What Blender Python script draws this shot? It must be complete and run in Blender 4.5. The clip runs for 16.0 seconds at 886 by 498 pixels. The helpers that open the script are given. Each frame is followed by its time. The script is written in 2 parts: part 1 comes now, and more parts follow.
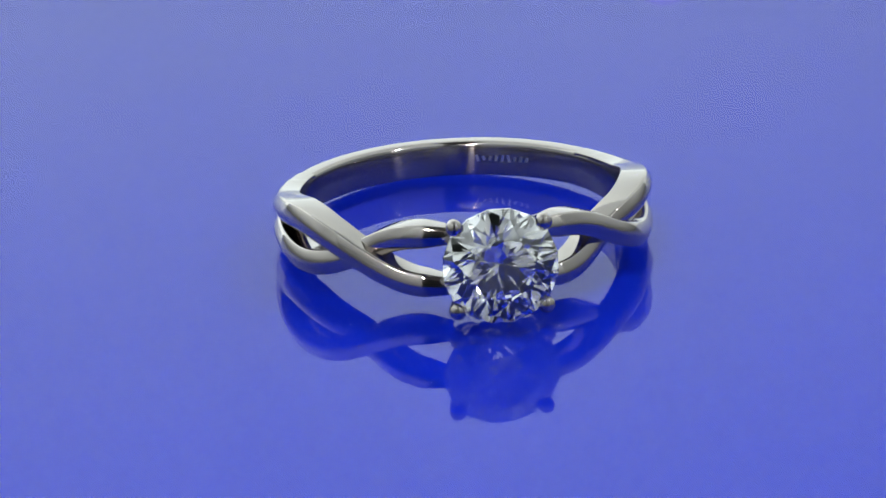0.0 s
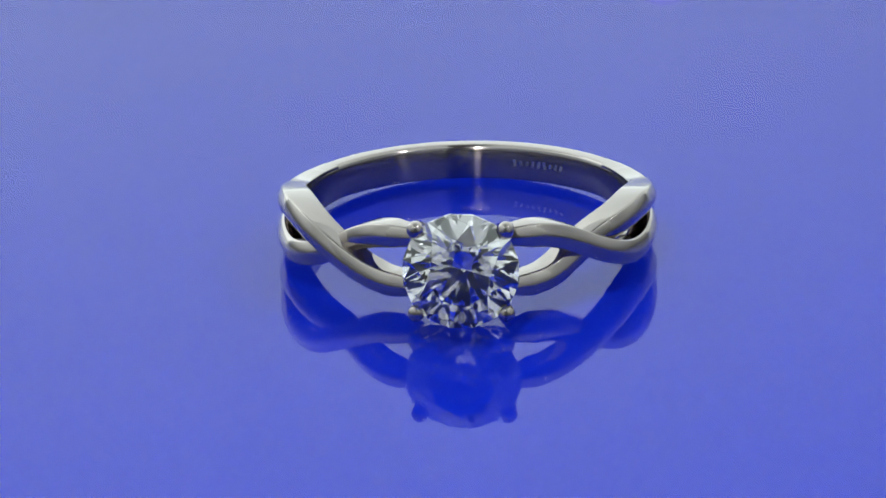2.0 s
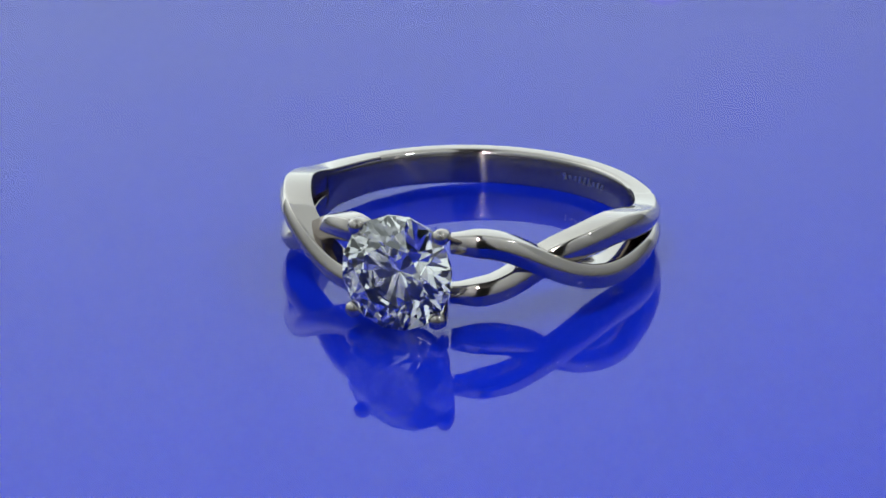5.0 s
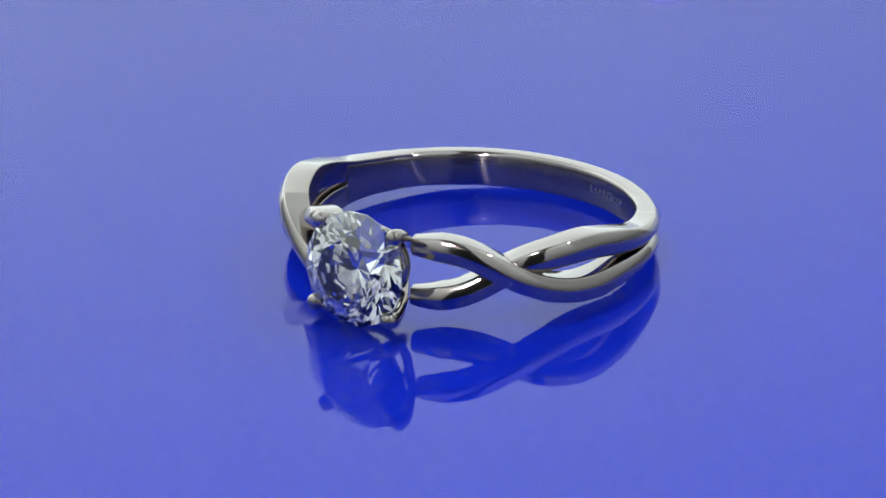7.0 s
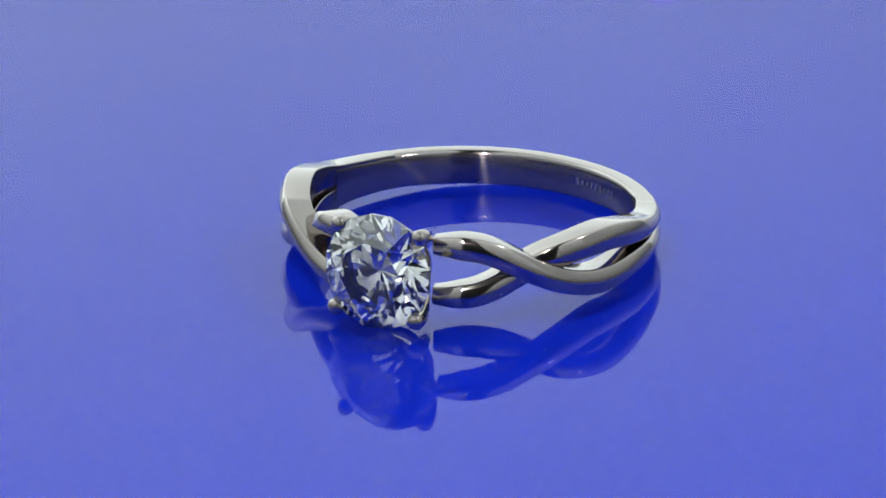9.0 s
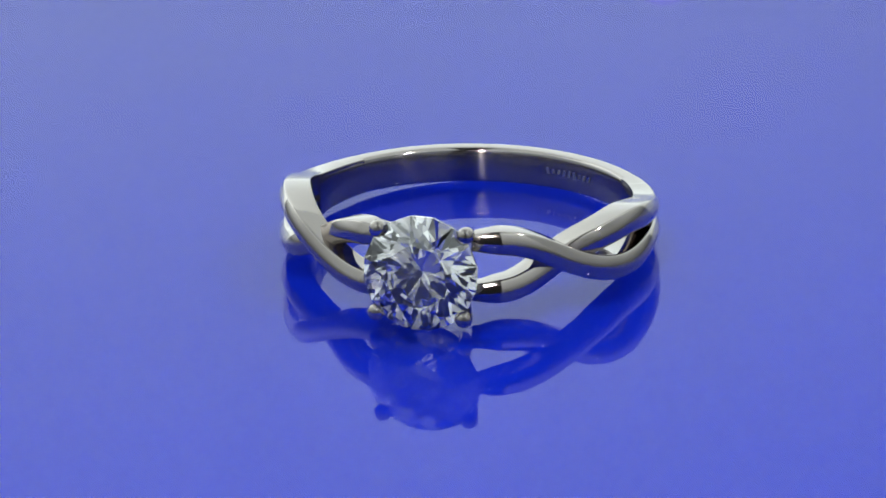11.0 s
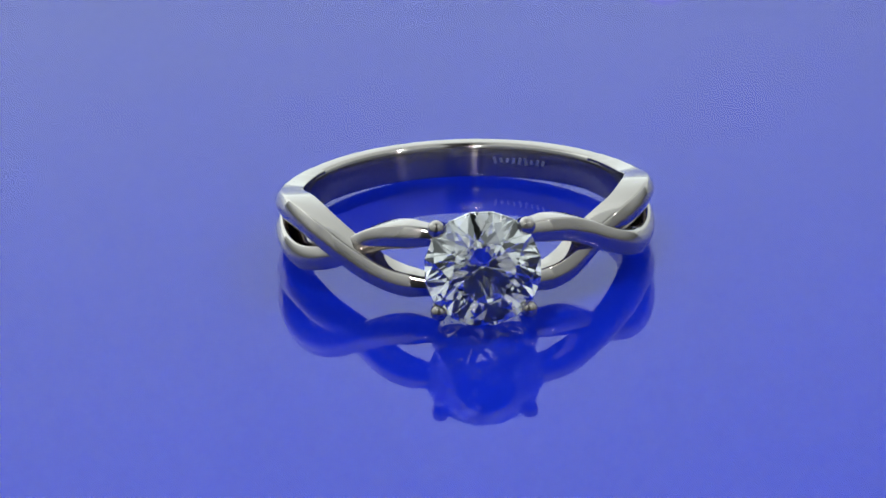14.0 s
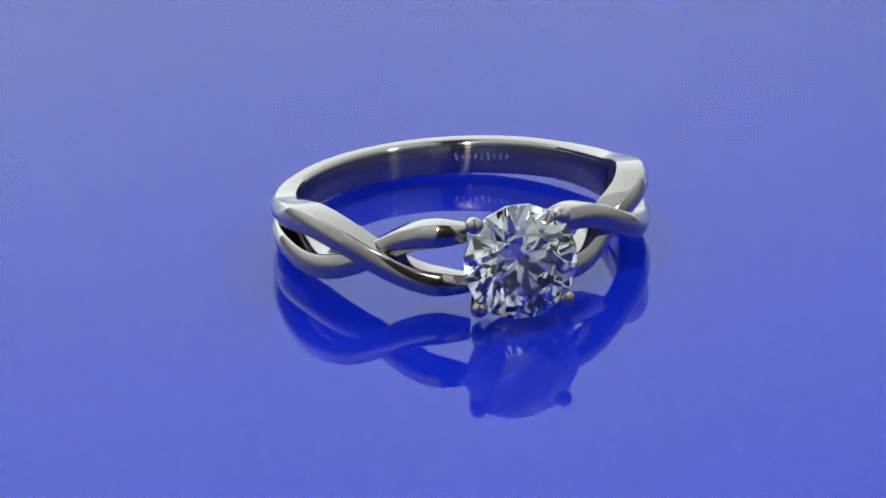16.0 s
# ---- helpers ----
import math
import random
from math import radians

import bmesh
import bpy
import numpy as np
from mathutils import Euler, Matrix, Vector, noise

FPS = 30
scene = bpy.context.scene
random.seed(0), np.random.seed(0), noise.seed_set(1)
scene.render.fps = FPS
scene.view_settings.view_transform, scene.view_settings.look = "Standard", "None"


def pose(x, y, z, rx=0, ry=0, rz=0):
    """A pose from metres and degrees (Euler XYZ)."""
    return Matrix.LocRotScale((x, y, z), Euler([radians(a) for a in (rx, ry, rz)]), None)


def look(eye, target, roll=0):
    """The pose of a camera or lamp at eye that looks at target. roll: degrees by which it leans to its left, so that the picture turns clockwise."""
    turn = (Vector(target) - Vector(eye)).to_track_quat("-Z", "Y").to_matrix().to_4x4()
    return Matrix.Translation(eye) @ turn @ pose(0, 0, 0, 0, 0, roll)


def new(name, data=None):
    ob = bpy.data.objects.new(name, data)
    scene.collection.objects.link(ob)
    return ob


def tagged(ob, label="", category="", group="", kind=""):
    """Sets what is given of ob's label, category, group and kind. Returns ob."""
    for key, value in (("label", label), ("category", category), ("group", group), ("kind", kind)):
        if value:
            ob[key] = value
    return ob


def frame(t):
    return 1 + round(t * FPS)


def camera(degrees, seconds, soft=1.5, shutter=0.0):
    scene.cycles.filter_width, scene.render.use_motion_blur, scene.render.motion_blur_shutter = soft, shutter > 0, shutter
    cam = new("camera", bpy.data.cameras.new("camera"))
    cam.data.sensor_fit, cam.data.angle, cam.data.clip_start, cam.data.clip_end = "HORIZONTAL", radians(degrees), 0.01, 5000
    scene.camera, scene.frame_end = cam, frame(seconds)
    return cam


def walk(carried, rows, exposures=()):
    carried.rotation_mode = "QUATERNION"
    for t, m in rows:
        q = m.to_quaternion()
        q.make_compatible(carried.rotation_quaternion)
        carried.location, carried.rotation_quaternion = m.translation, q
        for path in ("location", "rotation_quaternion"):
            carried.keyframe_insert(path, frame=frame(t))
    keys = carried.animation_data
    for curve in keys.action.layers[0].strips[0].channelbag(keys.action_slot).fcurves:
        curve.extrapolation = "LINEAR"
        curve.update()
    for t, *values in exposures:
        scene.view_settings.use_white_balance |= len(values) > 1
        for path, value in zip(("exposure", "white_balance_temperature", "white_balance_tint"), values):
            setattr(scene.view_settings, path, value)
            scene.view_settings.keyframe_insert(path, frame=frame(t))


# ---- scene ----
MM = 0.001

# ---- camera: fixed on its stand, long lens ----
cam = camera(9.82, 16.0, soft=1.6)
EYE = Vector((-1.318, -257.74, 109.467)) * MM
AIM = Vector((-1.318, -0.025, 0.0)) * MM
walk(cam, [(0.0, look(EYE, AIM, -1.33)), (16.0, look(EYE, AIM, -1.33))])

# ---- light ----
# glow of each tent side, emitted by the cloth itself
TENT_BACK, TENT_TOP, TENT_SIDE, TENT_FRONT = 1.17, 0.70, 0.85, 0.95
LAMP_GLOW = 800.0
world = bpy.data.worlds.new("dark_room_air")
scene.world = world
world.use_nodes = True
world.node_tree.nodes["Background"].inputs["Color"].default_value = (0.5, 0.52, 0.55, 1)
world.node_tree.nodes["Background"].inputs["Strength"].default_value = 0.3
scene.view_settings.exposure = 0.0


# ---- materials ----
def nodes_of(name):
    m = bpy.data.materials.new(name)
    m.use_nodes = True
    return m, m.node_tree.nodes, m.node_tree.links


def noise_node(ns, ls, scale, detail=4.0, rough=0.55, stretch=None):
    co = ns.new("ShaderNodeTexCoord")
    n = ns.new("ShaderNodeTexNoise")
    n.inputs["Scale"].default_value, n.inputs["Detail"].default_value = scale, detail
    n.inputs["Roughness"].default_value = rough
    if stretch:
        mp = ns.new("ShaderNodeMapping")
        mp.inputs["Scale"].default_value = stretch
        ls.new(co.outputs["Object"], mp.inputs["Vector"])
        ls.new(mp.outputs["Vector"], n.inputs["Vector"])
    else:
        ls.new(co.outputs["Object"], n.inputs["Vector"])
    return n


def ramp(ns, ls, src, lo, hi, a=0.0, b=1.0):
    r = ns.new("ShaderNodeMapRange")
    r.inputs["From Min"].default_value, r.inputs["From Max"].default_value = a, b
    r.inputs["To Min"].default_value, r.inputs["To Max"].default_value = lo, hi
    ls.new(src, r.inputs["Value"])
    return r.outputs["Result"]


def metal(name, colour, lo, hi, bump=0.02):
    m, ns, ls = nodes_of(name)
    b = ns["Principled BSDF"]
    b.inputs["Base Color"].default_value = (*colour, 1)
    b.inputs["Metallic"].default_value = 1.0
    n = noise_node(ns, ls, 900.0)
    ls.new(ramp(ns, ls, n.outputs["Fac"], lo, hi, 0.3, 0.7), b.inputs["Roughness"])
    n2 = noise_node(ns, ls, 420.0, 3.0)
    bp = ns.new("ShaderNodeBump")
    bp.inputs["Strength"].default_value, bp.inputs["Distance"].default_value = bump, 0.00005
    ls.new(n2.outputs["Fac"], bp.inputs["Height"])
    ls.new(bp.outputs["Normal"], b.inputs["Normal"])
    return m


def plain(name, colour, rough, var=0.1, scale=60.0):
    m, ns, ls = nodes_of(name)
    b = ns["Principled BSDF"]
    n = noise_node(ns, ls, scale)
    mix = ns.new("ShaderNodeMix")
    mix.data_type = "RGBA"
    mix.inputs["A"].default_value = (*[c * (1 - var) for c in colour], 1)
    mix.inputs["B"].default_value = (*[min(1, c * (1 + var)) for c in colour], 1)
    ls.new(n.outputs["Fac"], mix.inputs["Factor"])
    ls.new(mix.outputs["Result"], b.inputs["Base Color"])
    b.inputs["Roughness"].default_value = rough
    return m


def fabric_glow(name, glow, *slopes):
    """White translucent diffusion cloth; its emission stands in for lamps outside, none are built. slopes: (axis,
    share, share, from, to), how the glow changes along an axis.
    """
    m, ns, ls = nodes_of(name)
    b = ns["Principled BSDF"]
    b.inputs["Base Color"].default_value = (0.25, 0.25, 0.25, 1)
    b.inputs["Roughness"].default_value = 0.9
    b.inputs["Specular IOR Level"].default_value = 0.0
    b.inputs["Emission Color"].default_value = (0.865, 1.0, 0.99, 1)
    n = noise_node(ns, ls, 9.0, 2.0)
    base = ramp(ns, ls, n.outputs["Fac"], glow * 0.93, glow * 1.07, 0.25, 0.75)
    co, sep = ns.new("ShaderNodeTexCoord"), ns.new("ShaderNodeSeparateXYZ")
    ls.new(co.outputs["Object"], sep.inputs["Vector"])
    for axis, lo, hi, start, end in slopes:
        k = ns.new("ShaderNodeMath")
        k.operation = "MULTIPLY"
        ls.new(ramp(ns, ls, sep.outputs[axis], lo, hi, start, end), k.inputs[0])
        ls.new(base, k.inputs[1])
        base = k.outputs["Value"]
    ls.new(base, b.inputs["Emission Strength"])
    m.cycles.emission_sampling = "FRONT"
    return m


def glow(name, colour, strength):
    m, ns, ls = nodes_of(name)
    ns.remove(ns["Principled BSDF"])
    e = ns.new("ShaderNodeEmission")
    e.inputs["Color"].default_value, e.inputs["Strength"].default_value = (*colour, 1), strength
    ls.new(e.outputs["Emission"], ns["Material Output"].inputs["Surface"])
    return m


def clear_sheet(name, ior, share):
    """Clear sheet: gloss by Fresnel over clear depth. share: how much of the gloss is kept."""
    m, ns, ls = nodes_of(name)
    ns.remove(ns["Principled BSDF"])
    clear, gloss, mix, fr = (ns.new("ShaderNode" + k) for k in ("BsdfTransparent", "BsdfGlossy", "MixShader", "Fresnel"))
    fr.inputs["IOR"].default_value = ior
    gloss.inputs["Roughness"].default_value = 0.0
    k = ns.new("ShaderNodeMath")
    k.operation = "MULTIPLY"
    k.inputs[1].default_value = share
    ls.new(fr.outputs["Fac"], k.inputs[0])
    ls.new(k.outputs["Value"], mix.inputs["Fac"])
    ls.new(clear.outputs["BSDF"], mix.inputs[1])
    ls.new(gloss.outputs["BSDF"], mix.inputs[2])
    ls.new(mix.outputs["Shader"], ns["Material Output"].inputs["Surface"])
    return m


def diamond_mat():
    """Colourless diamond."""
    m, ns, ls = nodes_of("diamond")
    ns.remove(ns["Principled BSDF"])
    g = ns.new("ShaderNodeBsdfGlass")
    g.inputs["Color"].default_value, g.inputs["IOR"].default_value, g.inputs["Roughness"].default_value = (0.99, 0.985, 0.985, 1), 2.42, 0.0
    ls.new(g.outputs["BSDF"], ns["Material Output"].inputs["Surface"])
    return m


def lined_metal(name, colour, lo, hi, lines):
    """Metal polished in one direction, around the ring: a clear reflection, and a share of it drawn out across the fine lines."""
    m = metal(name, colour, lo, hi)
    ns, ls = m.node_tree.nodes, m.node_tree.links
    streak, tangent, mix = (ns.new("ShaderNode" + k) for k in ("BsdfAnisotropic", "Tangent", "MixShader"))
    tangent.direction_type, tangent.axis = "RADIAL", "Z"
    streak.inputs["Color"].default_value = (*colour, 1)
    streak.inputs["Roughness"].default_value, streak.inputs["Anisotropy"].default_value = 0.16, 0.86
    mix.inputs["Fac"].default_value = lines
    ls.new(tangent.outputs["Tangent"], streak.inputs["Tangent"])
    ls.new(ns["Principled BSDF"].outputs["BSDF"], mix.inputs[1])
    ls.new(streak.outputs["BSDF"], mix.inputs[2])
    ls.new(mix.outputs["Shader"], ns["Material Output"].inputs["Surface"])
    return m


GOLD = metal("white_gold", (0.44, 0.393, 0.367), 0.07, 0.11)
GOLD_CLAW = metal("white_gold_claw", (0.44, 0.393, 0.367), 0.03, 0.05)
# same gold, colour darkened to stand for dim reflections inside the ring
GOLD_IN = lined_metal("white_gold_lined_shaded", (0.30, 0.275, 0.275), 0.11, 0.15, 0.3)
ENGRAVED = metal("engraved_gold", (0.5, 0.5, 0.5), 0.25, 0.4, 0.2)
DIAMOND = diamond_mat()
SHEET_TOP = clear_sheet("clear_acrylic_top", 1.5, 1.0)
SHEET_LOW = clear_sheet("clear_acrylic_low", 1.5, 0.14)
BLUE = plain("blue_panel", (0.005, 0.022, 0.49), 0.6, 0.04, 25.0)
BLUE.node_tree.nodes["Principled BSDF"].inputs["Specular IOR Level"].default_value = 0.0
# uneven light on the cloth is painted as gradients of its emission
CLOTH_BACK = fabric_glow("tent_cloth_back", TENT_BACK, ("X", 1.42, 0.58, -0.3, 0.3), ("Z", 1.17, 0.98, 0.105, 0.170))
CLOTH_TOP = fabric_glow("tent_cloth_top", TENT_TOP)
CLOTH_SIDE = fabric_glow("tent_cloth_side", TENT_SIDE, ("Z", 0.65, 1.0, 0.10, 0.36), ("Y", 0.5, 1.65, -0.05, 0.30), ("X", 1.5, 0.8, -0.3, 0.3))
CLOTH_FRONT = fabric_glow("tent_cloth_front", TENT_FRONT, ("Z", 0.26, 1.0, 0.12, 0.36))
# hems: same cloth, emission dimmed downwards to keep low reflections dark
CLOTH_SIDE_HEM = fabric_glow("tent_cloth_side_hem", TENT_SIDE, ("Z", 0.05, 0.65, 0.01, 0.10), ("Y", 0.5, 1.65, -0.05, 0.30), ("X", 1.5, 0.8, -0.3, 0.3))
CLOTH_FRONT_HEM = fabric_glow("tent_cloth_front_hem", TENT_FRONT, ("Z", 0.03, 0.26, 0.04, 0.12))
LED = glow("led_glow", (1.0, 0.98, 0.95), LAMP_GLOW)
LED_SIDE = glow("led_glow_side", (1.0, 0.98, 0.95), LAMP_GLOW * 0.4)
LED_DIM = glow("led_glow_dim", (0.62, 0.62, 1.0), 2.4)
BLACK = plain("black_plastic", (0.02, 0.02, 0.02), 0.5)
TABLE = plain("dark_table", (0.05, 0.05, 0.055), 0.5, 0.2, 8.0)
ROOM = plain("room_paint", (0.38, 0.40, 0.40), 0.8, 0.15, 3.0)


# ---- helpers of this scene ----
def finish(bm, smooth=0.0):
    bmesh.ops.recalc_face_normals(bm, faces=bm.faces)
    me = bpy.data.meshes.new("mesh")
    bm.to_mesh(me)
    bm.free()
    if smooth:
        for p in me.polygons:
            p.use_smooth = True
        me.set_sharp_from_angle(angle=radians(smooth))
    return me


def part(name, bm, material, parent=None, label="", smooth=0.0):
    me = finish(bm, smooth)
    me.name = name
    for m in material if isinstance(material, (list, tuple)) else [material]:
        me.materials.append(m)
    ob = new(name, me)
    ob.parent = parent
    if label:
        tagged(ob, label)
    return ob


def box(bm, x0, x1, y0, y1, z0, z1, bevel=0.0):
    g = bmesh.ops.create_cube(bm, size=1.0)
    for v in g["verts"]:
        v.co = Vector(((x0 + x1) / 2 + v.co.x * (x1 - x0), (y0 + y1) / 2 + v.co.y * (y1 - y0), (z0 + z1) / 2 + v.co.z * (z1 - z0)))
    if bevel:
        es = {e for v in g["verts"] for e in v.link_edges}
        bmesh.ops.bevel(bm, geom=list(es), offset=bevel, segments=2, affect="EDGES", profile=0.6)


def smooth_table(keys, sigma=3.6):
    """A smooth even curve near (angle, value) keys: the broken line through them, blurred."""
    xs, vs = [k[0] for k in keys], [k[1] for k in keys]
    grid = np.arange(-150.0, 150.01, 0.5)
    line = np.interp(np.abs(grid), xs, vs)
    k = np.exp(-0.5 * (np.arange(-40, 41) * 0.5 / sigma) ** 2)
    soft = np.convolve(np.pad(line, 40, mode="edge"), k / k.sum(), mode="valid")
    return lambda x: float(np.interp(x, grid, soft))


def profile(w, h, corner=0.09, dome=0.30, seg=4, ridge=1.55, inner=0.0):
    """Section of a band: u outwards, v across. Nearly flat sides, softened corners, a slightly domed outer face."""
    pts, h = [], h - dome * 0.6
    for cu, cv, a0 in ((h / 2 - corner, w / 2 - corner, 0), (-h / 2 + corner, w / 2 - corner, 90), (-h / 2 + corner, -w / 2 + corner, 180), (h / 2 - corner, -w / 2 + corner, 270)):
        for i in range(seg + 1):
            a = radians(a0 + 90 * i / seg)
            pts.append([cu + corner * math.cos(a), cv + corner * math.sin(a)])
        if a0 == 90 and inner:
            pts += [[-h / 2, (w / 2 - corner) * (1 - i / 5)] for i in range(1, 10)]
    for i in range(1, 10):
        f = i / 10
        pts.append([h / 2, (-w / 2 + corner) + (w - 2 * corner) * f])
    for p in pts:
        if p[0] < 0 and inner:
            p[0] += inner * (min(1.0, abs(2 * p[1] / w)) ** 2 - 0.5)
        if p[0] > 0:
            p[0] += dome * (1 - min(1.0, abs(2 * p[1] / w)) ** ridge)
    return pts


def sweep(bm, rows, closed_ends=True):
    """Skin over rings of points, one ring a row."""
    rings = [[bm.verts.new(Vector(p) * MM) for p in r] for r in rows]
    n = len(rings[0])
    for a, b in zip(rings, rings[1:]):
        for i in range(n):
            bm.faces.new((a[i], a[(i + 1) % n], b[(i + 1) % n], b[i]))
    if closed_ends:
        bm.faces.new(rings[0])
        bm.faces.new(rings[-1][::-1])


def around(theta, r, a):
    t = radians(theta)
    return Vector((r * math.sin(t), SET_BACK - r * math.cos(t), a))


# ---- setting ----
def build_room():
    bm = bmesh.new()
    box(bm, -1.6, 1.6, -1.8, 1.4, -0.80, -0.78)
    tagged(part("floor", bm, ROOM), "grey floor of the dim studio", "floor", kind="structure")
    for name, b in (("wall_north", (-1.6, 1.6, 1.4, 1.5, -0.8, 1.7)), ("wall_south", (-1.6, 1.6, -1.9, -1.8, -0.8, 1.7)),
                    ("wall_east", (1.6, 1.7, -1.9, 1.5, -0.8, 1.7)), ("wall_west", (-1.7, -1.6, -1.9, 1.5, -0.8, 1.7)), ("ceiling", (-1.7, 1.7, -1.9, 1.5, 1.7, 1.8))):
        bm = bmesh.new()
        box(bm, *b)
        tagged(part(name, bm, ROOM), "plain grey painted studio surface", name.split("_")[0], kind="structure")
    bm = bmesh.new()
    box(bm, -0.6, 0.6, -0.42, 0.5, -0.06, -0.02, 0.004)
    top = bm
    table = new("work_table")
    tagged(table, "dark work table carrying the light tent", "table")
    part("tabletop", top, TABLE, table)
    for x in (-0.55, 0.55):
        for y in (-0.37, 0.45):
            bm = bmesh.new()
            box(bm, x - 0.025, x + 0.025, y - 0.025, y + 0.025, -0.78, -0.06, 0.003)
            part("leg", bm, TABLE, table)


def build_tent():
    """White cloth tent, known only from reflections; its panels emit the light. Open towards the camera in a narrow
    slit.
    """
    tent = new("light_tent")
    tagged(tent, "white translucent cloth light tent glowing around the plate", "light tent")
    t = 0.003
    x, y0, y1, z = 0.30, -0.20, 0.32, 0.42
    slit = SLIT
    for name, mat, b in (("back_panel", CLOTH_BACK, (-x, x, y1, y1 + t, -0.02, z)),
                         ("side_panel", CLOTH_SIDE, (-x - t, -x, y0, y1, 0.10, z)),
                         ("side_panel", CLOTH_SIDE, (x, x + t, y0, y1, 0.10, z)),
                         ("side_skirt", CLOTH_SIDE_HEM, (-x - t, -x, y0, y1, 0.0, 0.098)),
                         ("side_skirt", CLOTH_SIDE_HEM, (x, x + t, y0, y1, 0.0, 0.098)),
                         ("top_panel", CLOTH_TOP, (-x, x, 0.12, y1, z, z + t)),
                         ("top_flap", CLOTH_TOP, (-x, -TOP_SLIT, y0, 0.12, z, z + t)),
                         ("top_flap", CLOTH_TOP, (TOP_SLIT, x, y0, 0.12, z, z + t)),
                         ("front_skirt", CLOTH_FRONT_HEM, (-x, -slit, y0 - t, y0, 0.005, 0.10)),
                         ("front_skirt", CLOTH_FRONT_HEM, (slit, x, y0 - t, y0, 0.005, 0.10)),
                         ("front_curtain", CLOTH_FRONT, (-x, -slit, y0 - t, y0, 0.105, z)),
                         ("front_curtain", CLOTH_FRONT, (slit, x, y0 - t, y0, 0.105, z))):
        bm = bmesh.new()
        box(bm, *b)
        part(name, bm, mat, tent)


SLIT, TOP_SLIT = 0.050, 0.055


def build_plate():
    """Clear acrylic sheet over a blue panel."""
    plate = new("display_plate")
    tagged(plate, "glossy deep blue acrylic display plate", "plate", kind="structure")
    bm = bmesh.new()
    box(bm, -0.28, 0.28, -0.185, 0.30, -0.0011, 0.0)
    bm.normal_update()
    for f in bm.faces:
        f.material_index = 0 if f.normal.z > 0.5 else 1
    part("clear_sheet", bm, [SHEET_TOP, SHEET_LOW], plate, "clear mirror-glossy acrylic sheet").visible_shadow = False
    bm = bmesh.new()
    box(bm, -0.28, 0.28, -0.185, 0.30, -0.02, -0.00115)
    part("blue_panel", bm, BLUE, plate, "deep ultramarine blue panel")


def build_lamp(place, r=0.007, aim=(0, 0, 0), face=None):
    """A small round lamp head that hangs from the tent: housing and glowing face."""
    lamp = new("led_lamp")
    tagged(lamp, "small bright white round lamp in a black housing", "lamp", "sparkle lamps")
    lamp.matrix_world = look(Vector(place), Vector(aim))
    bm = bmesh.new()
    bmesh.ops.create_cone(bm, cap_ends=True, segments=24, radius1=r * 0.97, radius2=r * 0.7, depth=0.02, matrix=Matrix.Translation((0, 0, 0.012)))
    part("housing", bm, BLACK, lamp, smooth=40)
    bm = bmesh.new()
    bmesh.ops.create_uvsphere(bm, u_segments=20, v_segments=10, radius=r)
    for v in bm.verts:
        v.co.z *= 0.45
    part("glowing_face", bm, face or LED, lamp, smooth=80)


# ---- the ring ----
TILT = 4.7
R_MID, THICK, SET_BACK = 9.49, 1.18, 0.13
UPPER = smooth_table([(0, 1.45), (10, 1.5), (20, 1.54), (30, 1.42), (38, 0.93), (46, 0.2), (56, -0.5), (66, -0.9), (75, -0.94), (88, -0.67), (100, -0.54), (112, -0.5), (126, -0.49)])
LOWER = smooth_table([(0, -1.22), (10, -1.22), (20, -1.25), (28, -1.14), (36, -0.68), (45, 0.08), (54, 0.88), (64, 1.26), (74, 1.40), (88, 1.05), (100, 0.70), (112, 0.56), (126, 0.56)])
RADIUS = smooth_table([(0, 8.95), (20, 8.98), (32, 9.02), (42, 9.12), (56, 9.55), (70, 9.52), (90, 9.5), (126, 9.49)])
DEEP = smooth_table([(0, 0.0), (15, 0.0), (30, 0.40), (75, 0.45), (90, 0.32), (110, 0.13), (126, 0.0)], 6.0)   # how much further in the shank reaches than at its back
WIDE = smooth_table([(0, 1.3), (30, 1.32), (60, 1.36), (75, 1.43), (88, 1.36), (100, 1.12), (126, 0.96)])


def strand(axial, over, side):
    """One twisted wire of the shank, from the head to the band; over: +1 passes outside at the crossing, -1 inside."""
    rows, step = [], 1.0
    ths = np.arange(14, 126.01, step) * side

    def centre(th):
        bump = lambda c, k: math.exp(-((th - c) / k) ** 2)
        r = RADIUS(th) - DEEP(th) / 2 + (0.2 if over > 0 else -0.45) * bump(45 * side, 13)
        return around(th, r, axial(abs(th)))
    for th in ths:
        c, tan = centre(th), (centre(th + 0.3) - centre(th - 0.3)).normalized()
        er = Vector((math.sin(radians(th)), -math.cos(radians(th)), 0))
        bi = tan.cross(er).normalized()
        er = bi.cross(tan).normalized()
        shrink = 0.97 if abs(th) > 118 else min(1.0, 0.72 + 0.28 * (abs(th) - 14) / 9)
        hard = THICK + DEEP(th) - 0.14 * math.exp(-((abs(th) - 45) / 14) ** 2)
        rows.append([c + er * u * shrink + bi * v * shrink for u, v in profile(WIDE(abs(th)), hard)])
    bm = bmesh.new()
    sweep(bm, rows)
    return bm


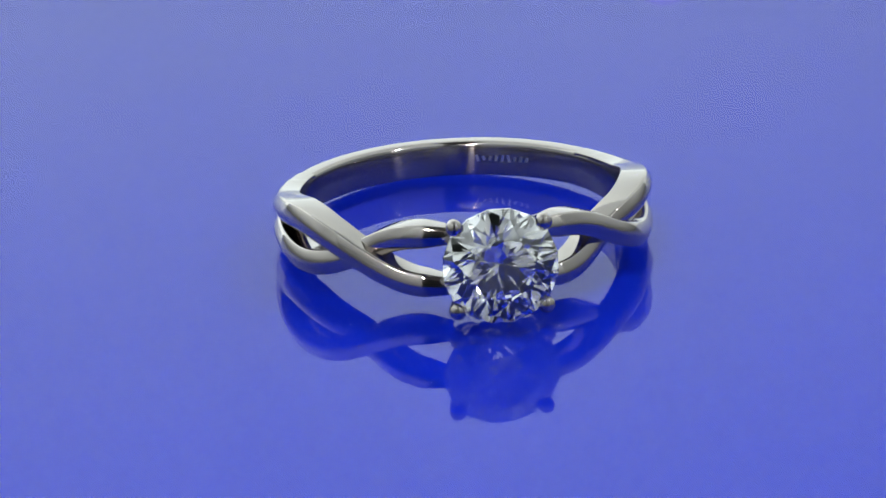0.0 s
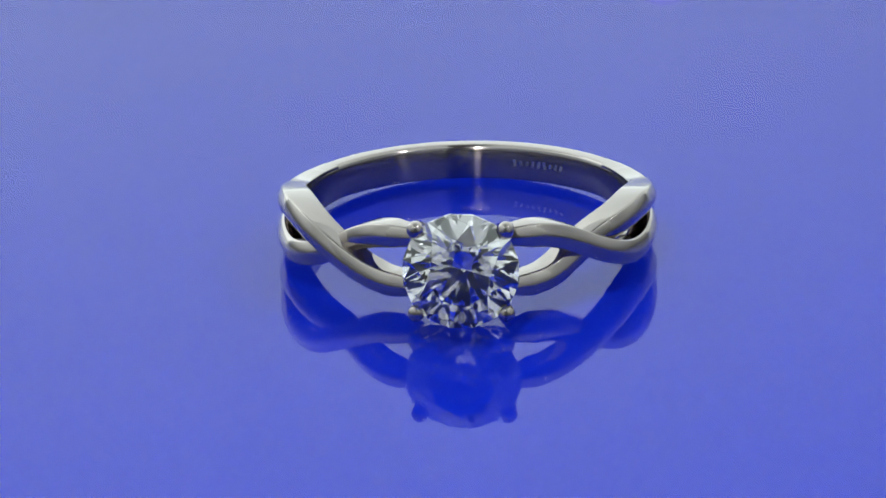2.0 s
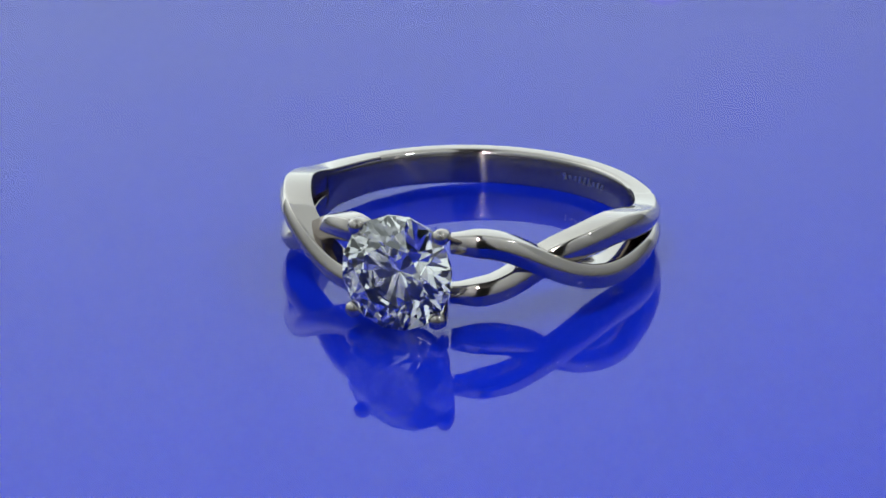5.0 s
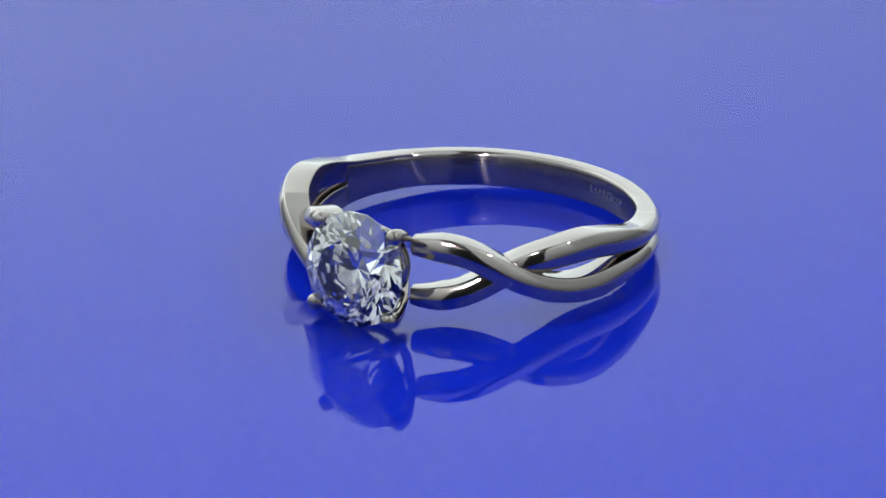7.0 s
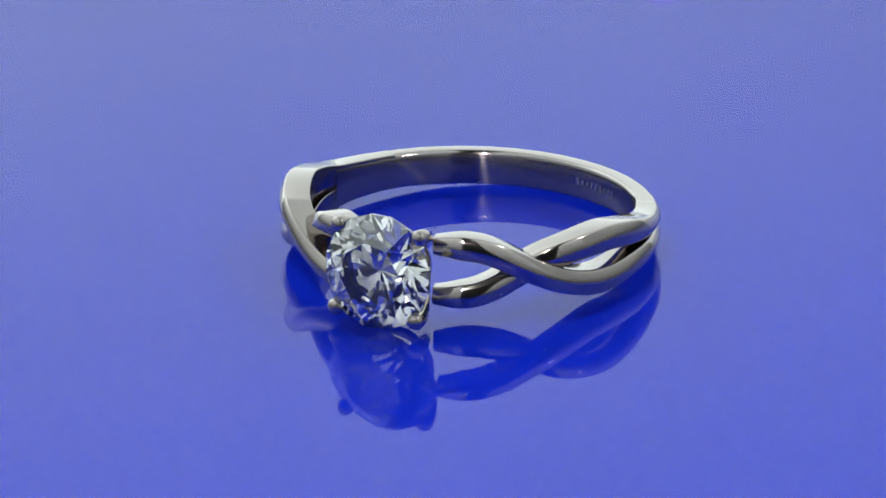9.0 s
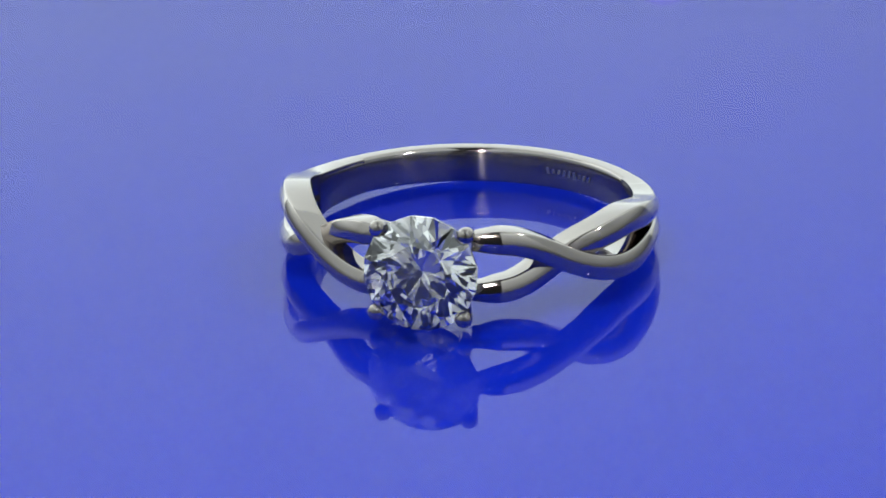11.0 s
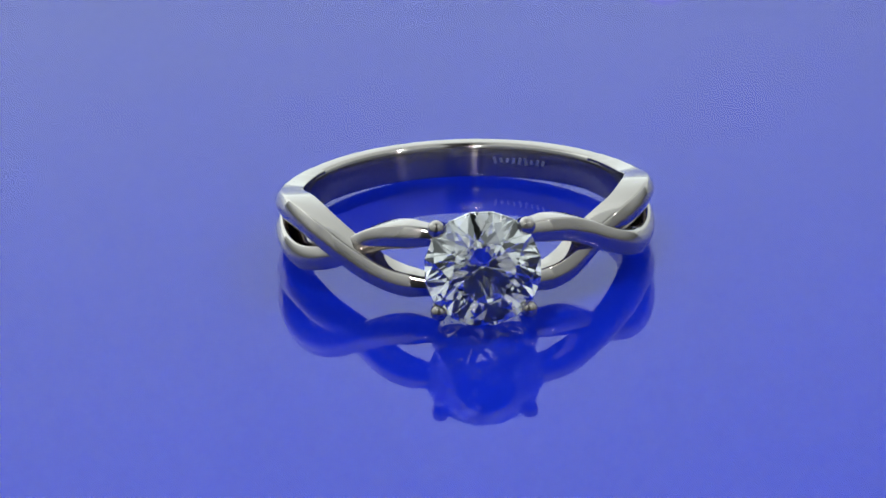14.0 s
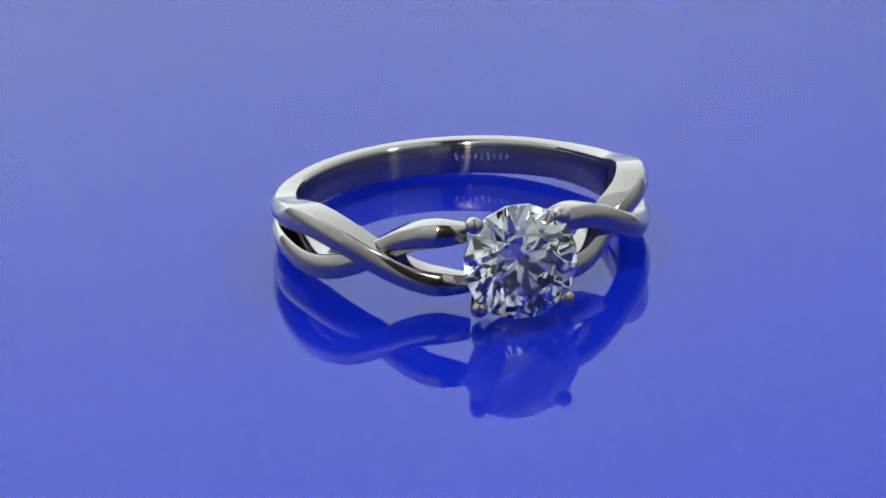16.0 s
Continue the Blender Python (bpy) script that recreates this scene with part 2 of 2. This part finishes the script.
def band():
    """Plain back of the shank; towards its ends it follows the two strands that grow out of it."""
    rows = []
    for th in np.arange(96, 264.01, 2.0):
        q = min(th, 360 - th)
        er = Vector((math.sin(radians(th)), -math.cos(radians(th)), 0))
        top, low, thick, deep = 1.04, -1.0, THICK, 0.0
        if q < 126:
            top, low = LOWER(q) + WIDE(q) / 2 - 0.01, UPPER(q) - WIDE(q) / 2 + 0.01
            thick = THICK - 0.2 * (126 - q) / 25 - 0.4 * max(0.0, (112 - q) / 16)
            deep = DEEP(q)
        c = around(th, R_MID - (THICK - thick) / 2 - deep + 0.01, (top + low) / 2)
        rows.append([c + er * u + Vector((0, 0, v)) for u, v in profile(top - low, thick, 0.26, 0.2, 6, 2.0, 0.10)])
    bm = bmesh.new()
    sweep(bm, rows)
    return bm


def brilliant(rad):
    """Round brilliant cut: table, star, kite, girdle and pavilion facets. The table looks along +z."""
    bm = bmesh.new()
    rt, hc, hp, g = 0.56 * rad, 0.30 * rad, 0.862 * rad, 0.03 * rad
    ring = lambda r, z, off, n=8: [bm.verts.new((r * math.cos(2 * math.pi * (k + off) / n) * MM, r * math.sin(2 * math.pi * (k + off) / n) * MM, z * MM)) for k in range(n)]
    rs = 0.84 * rad
    zs = g + hc * (1 - (rs * math.cos(math.pi / 8) - rt) / (rad - rt))
    zs -= 0.021 * rad
    rl = 0.24 * rad
    zl = -g - hp * (1 - rl * math.cos(math.pi / 8) / rad)
    tb, st = ring(rt, g + hc, 0), ring(rs, zs, 0.5)
    gu, gl = ring(rad, g, 0, 16), ring(rad, -g, 0, 16)
    lo = ring(rl, zl, 0.5)
    cu = bm.verts.new((0, 0, (-g - hp) * MM))
    bm.faces.new(tb)
    for k in range(8):
        n, p = (k + 1) % 8, (k - 1) % 8
        bm.faces.new((tb[k], st[k], tb[n]))
        bm.faces.new((tb[k], st[p], gu[2 * k]))
        bm.faces.new((tb[k], gu[2 * k], st[k]))
        bm.faces.new((st[k], gu[2 * k], gu[2 * k + 1]))
        bm.faces.new((st[k], gu[2 * k + 1], gu[(2 * k + 2) % 16]))
        bm.faces.new((lo[k], gl[2 * k + 1], gl[2 * k]))
        bm.faces.new((lo[k], gl[(2 * k + 2) % 16], gl[2 * k + 1]))
        bm.faces.new((cu, lo[k], gl[2 * k]))
        bm.faces.new((cu, gl[2 * k], lo[p]))
    for k in range(16):
        n = (k + 1) % 16
        bm.faces.new((gu[k], gl[k], gl[n], gu[n]))
    return bm


def prong(sx, sz):
    """A claw: round wire that leaves the base, leans outwards and ends in a ball over the stone's edge. y is depth, front at -y."""
    rows = []
    path = [(3.1, 1.15, 0.28), (2.2, 1.75, 0.31), (1.3, 2.15, 0.34), (0.6, 2.36, 0.39), (0.25, 2.38, 0.44), (0.0, 2.37, 0.46), (-0.15, 2.365, 0.435), (-0.27, 2.36, 0.365), (-0.36, 2.355, 0.25), (-0.41, 2.35, 0.1)]
    for y, o, r in path:
        rows.append([Vector((sx * o + r * math.cos(2 * math.pi * k / 18), y, sz * o * 0.95 + r * math.sin(2 * math.pi * k / 18))) for k in range(18)])
    bm = bmesh.new()
    sweep(bm, rows)
    return bm


def torus(R, r, y):
    rows = []
    for k in range(49):
        a = 2 * math.pi * k / 48
        rows.append([Vector(((R + r * math.cos(b)) * math.cos(a), y + r * math.sin(b), (R + r * math.cos(b)) * math.sin(a))) for b in [2 * math.pi * j / 12 for j in range(12)]])
    bm = bmesh.new()
    sweep(bm, rows, False)
    bmesh.ops.remove_doubles(bm, verts=bm.verts, dist=1e-7)
    return bm


CENTRE = (0.0, 0.58)          # ring centre on the plate at rest, mm
AXIS = (-2.175, -0.239)       # turning axis of the plate, mm


def build_ring():
    ring = new("engagement_ring")
    tagged(ring, "polished white gold twisted solitaire ring with a round diamond", "ring")
    lean = Matrix.Translation(Vector((0, 0, 1.06 + 10 * math.sin(radians(TILT)))) * MM) @ pose(0, 0, 0, -TILT)

    def put(ob, m=None):
        ob.matrix_local = lean @ m if m else lean
        return ob
    shank = put(part("band", band(), [GOLD, GOLD_IN], ring, "plain polished back of the shank", 35))
    pieces = [shank]
    for side in (1, -1):
        pieces.append(put(part("strand", strand(UPPER, side, side), [GOLD, GOLD_IN], ring, "polished twisted strand", 35)))
        pieces.append(put(part("strand", strand(LOWER, -side, side), [GOLD, GOLD_IN], ring, "polished twisted strand", 35)))
    # the side towards the finger is less polished; its darker colour paints in the shade there
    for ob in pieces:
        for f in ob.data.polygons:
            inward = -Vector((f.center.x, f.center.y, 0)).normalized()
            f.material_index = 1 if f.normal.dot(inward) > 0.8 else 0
    # head: stone centre, faced a little upwards
    head = Matrix.Translation(Vector((0.02, -10.85, 3.06)) * MM) @ pose(0, 0, 0, -8.5, 0, -1.5)
    for sx in (-1, 1):
        for sz in (1, -1):
            part("prong", prong(sx, sz), GOLD_CLAW, ring, "ball-tipped claw", 50).matrix_local = head
    part("gallery", torus(1.75, 0.26, 2.2), GOLD, ring, smooth=60).matrix_local = head
    stone = part("diamond", brilliant(3.11), DIAMOND, ring, "colourless round brilliant-cut diamond")
    stone.matrix_local = head @ Matrix.Translation(Vector((0, 0.06, 0.03)) * MM) @ pose(0, 0, 0, 90) @ pose(0, 0, 0, 0, 0, 11)
    # worn hallmark inside the back of the band: plain bars
    rng = random.Random(4)
    for k in range(9):
        th = 146 + k * 2.3
        bm = bmesh.new()
        hgt = rng.uniform(0.2, 0.42)
        box(bm, -0.07 * MM, 0.07 * MM, -0.012 * MM, 0.012 * MM, -hgt / 2 * MM, hgt / 2 * MM)
        ob = put(part("hallmark_bar", bm, ENGRAVED, ring), Matrix.Translation(around(th, R_MID - THICK / 2 - 0.004, 0.1) * MM) @ pose(0, 0, 0, 0, rng.uniform(-25, 25), th))
    return ring


build_room()
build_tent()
build_plate()
build_lamp((0.0252, 0.312, 0.0978), 0.004, face=LED_DIM)
build_lamp((-0.025, -0.140, 0.147), 0.005)
build_lamp((0.1076, -0.0513, 0.1674), 0.006, face=LED_SIDE)
ring = build_ring()

# plate turn, degrees: swings one way, then back
TURN = [(0.0, 9.72), (0.5, 6.6), (1.0, 3.55), (1.5, 0.5), (2.0, -2.5), (2.5, -5.6), (3.0, -8.65), (3.5, -11.8), (4.0, -14.95), (4.5, -18.1), (5.0, -21.3), (5.5, -24.5), (6.0, -27.7), (6.5, -30.9), (7.0, -34.15),
        (7.4, -36.7), (7.5, -36.9), (7.6, -36.3), (8.0, -33.65), (8.5, -30.3), (9.0, -27.0), (9.5, -23.8), (10.0, -20.6), (10.5, -17.5), (11.0, -14.35), (11.5, -11.2), (12.0, -8.1), (12.5, -5.0), (13.0, -1.95),
        (13.5, 1.05), (14.0, 4.15), (14.5, 7.2), (15.0, 10.22), (15.5, 13.25), (16.0, 16.25)]


def turned(deg):
    a = radians(deg)
    dx, dy = CENTRE[0] - AXIS[0], CENTRE[1] - AXIS[1]
    return pose((AXIS[0] + math.cos(a) * dx - math.sin(a) * dy) * MM, (AXIS[1] + math.sin(a) * dx + math.cos(a) * dy) * MM, 0, 0, 0, deg)


def motions():
    walk(ring, [(t, turned(d)) for t, d in TURN])


motions()
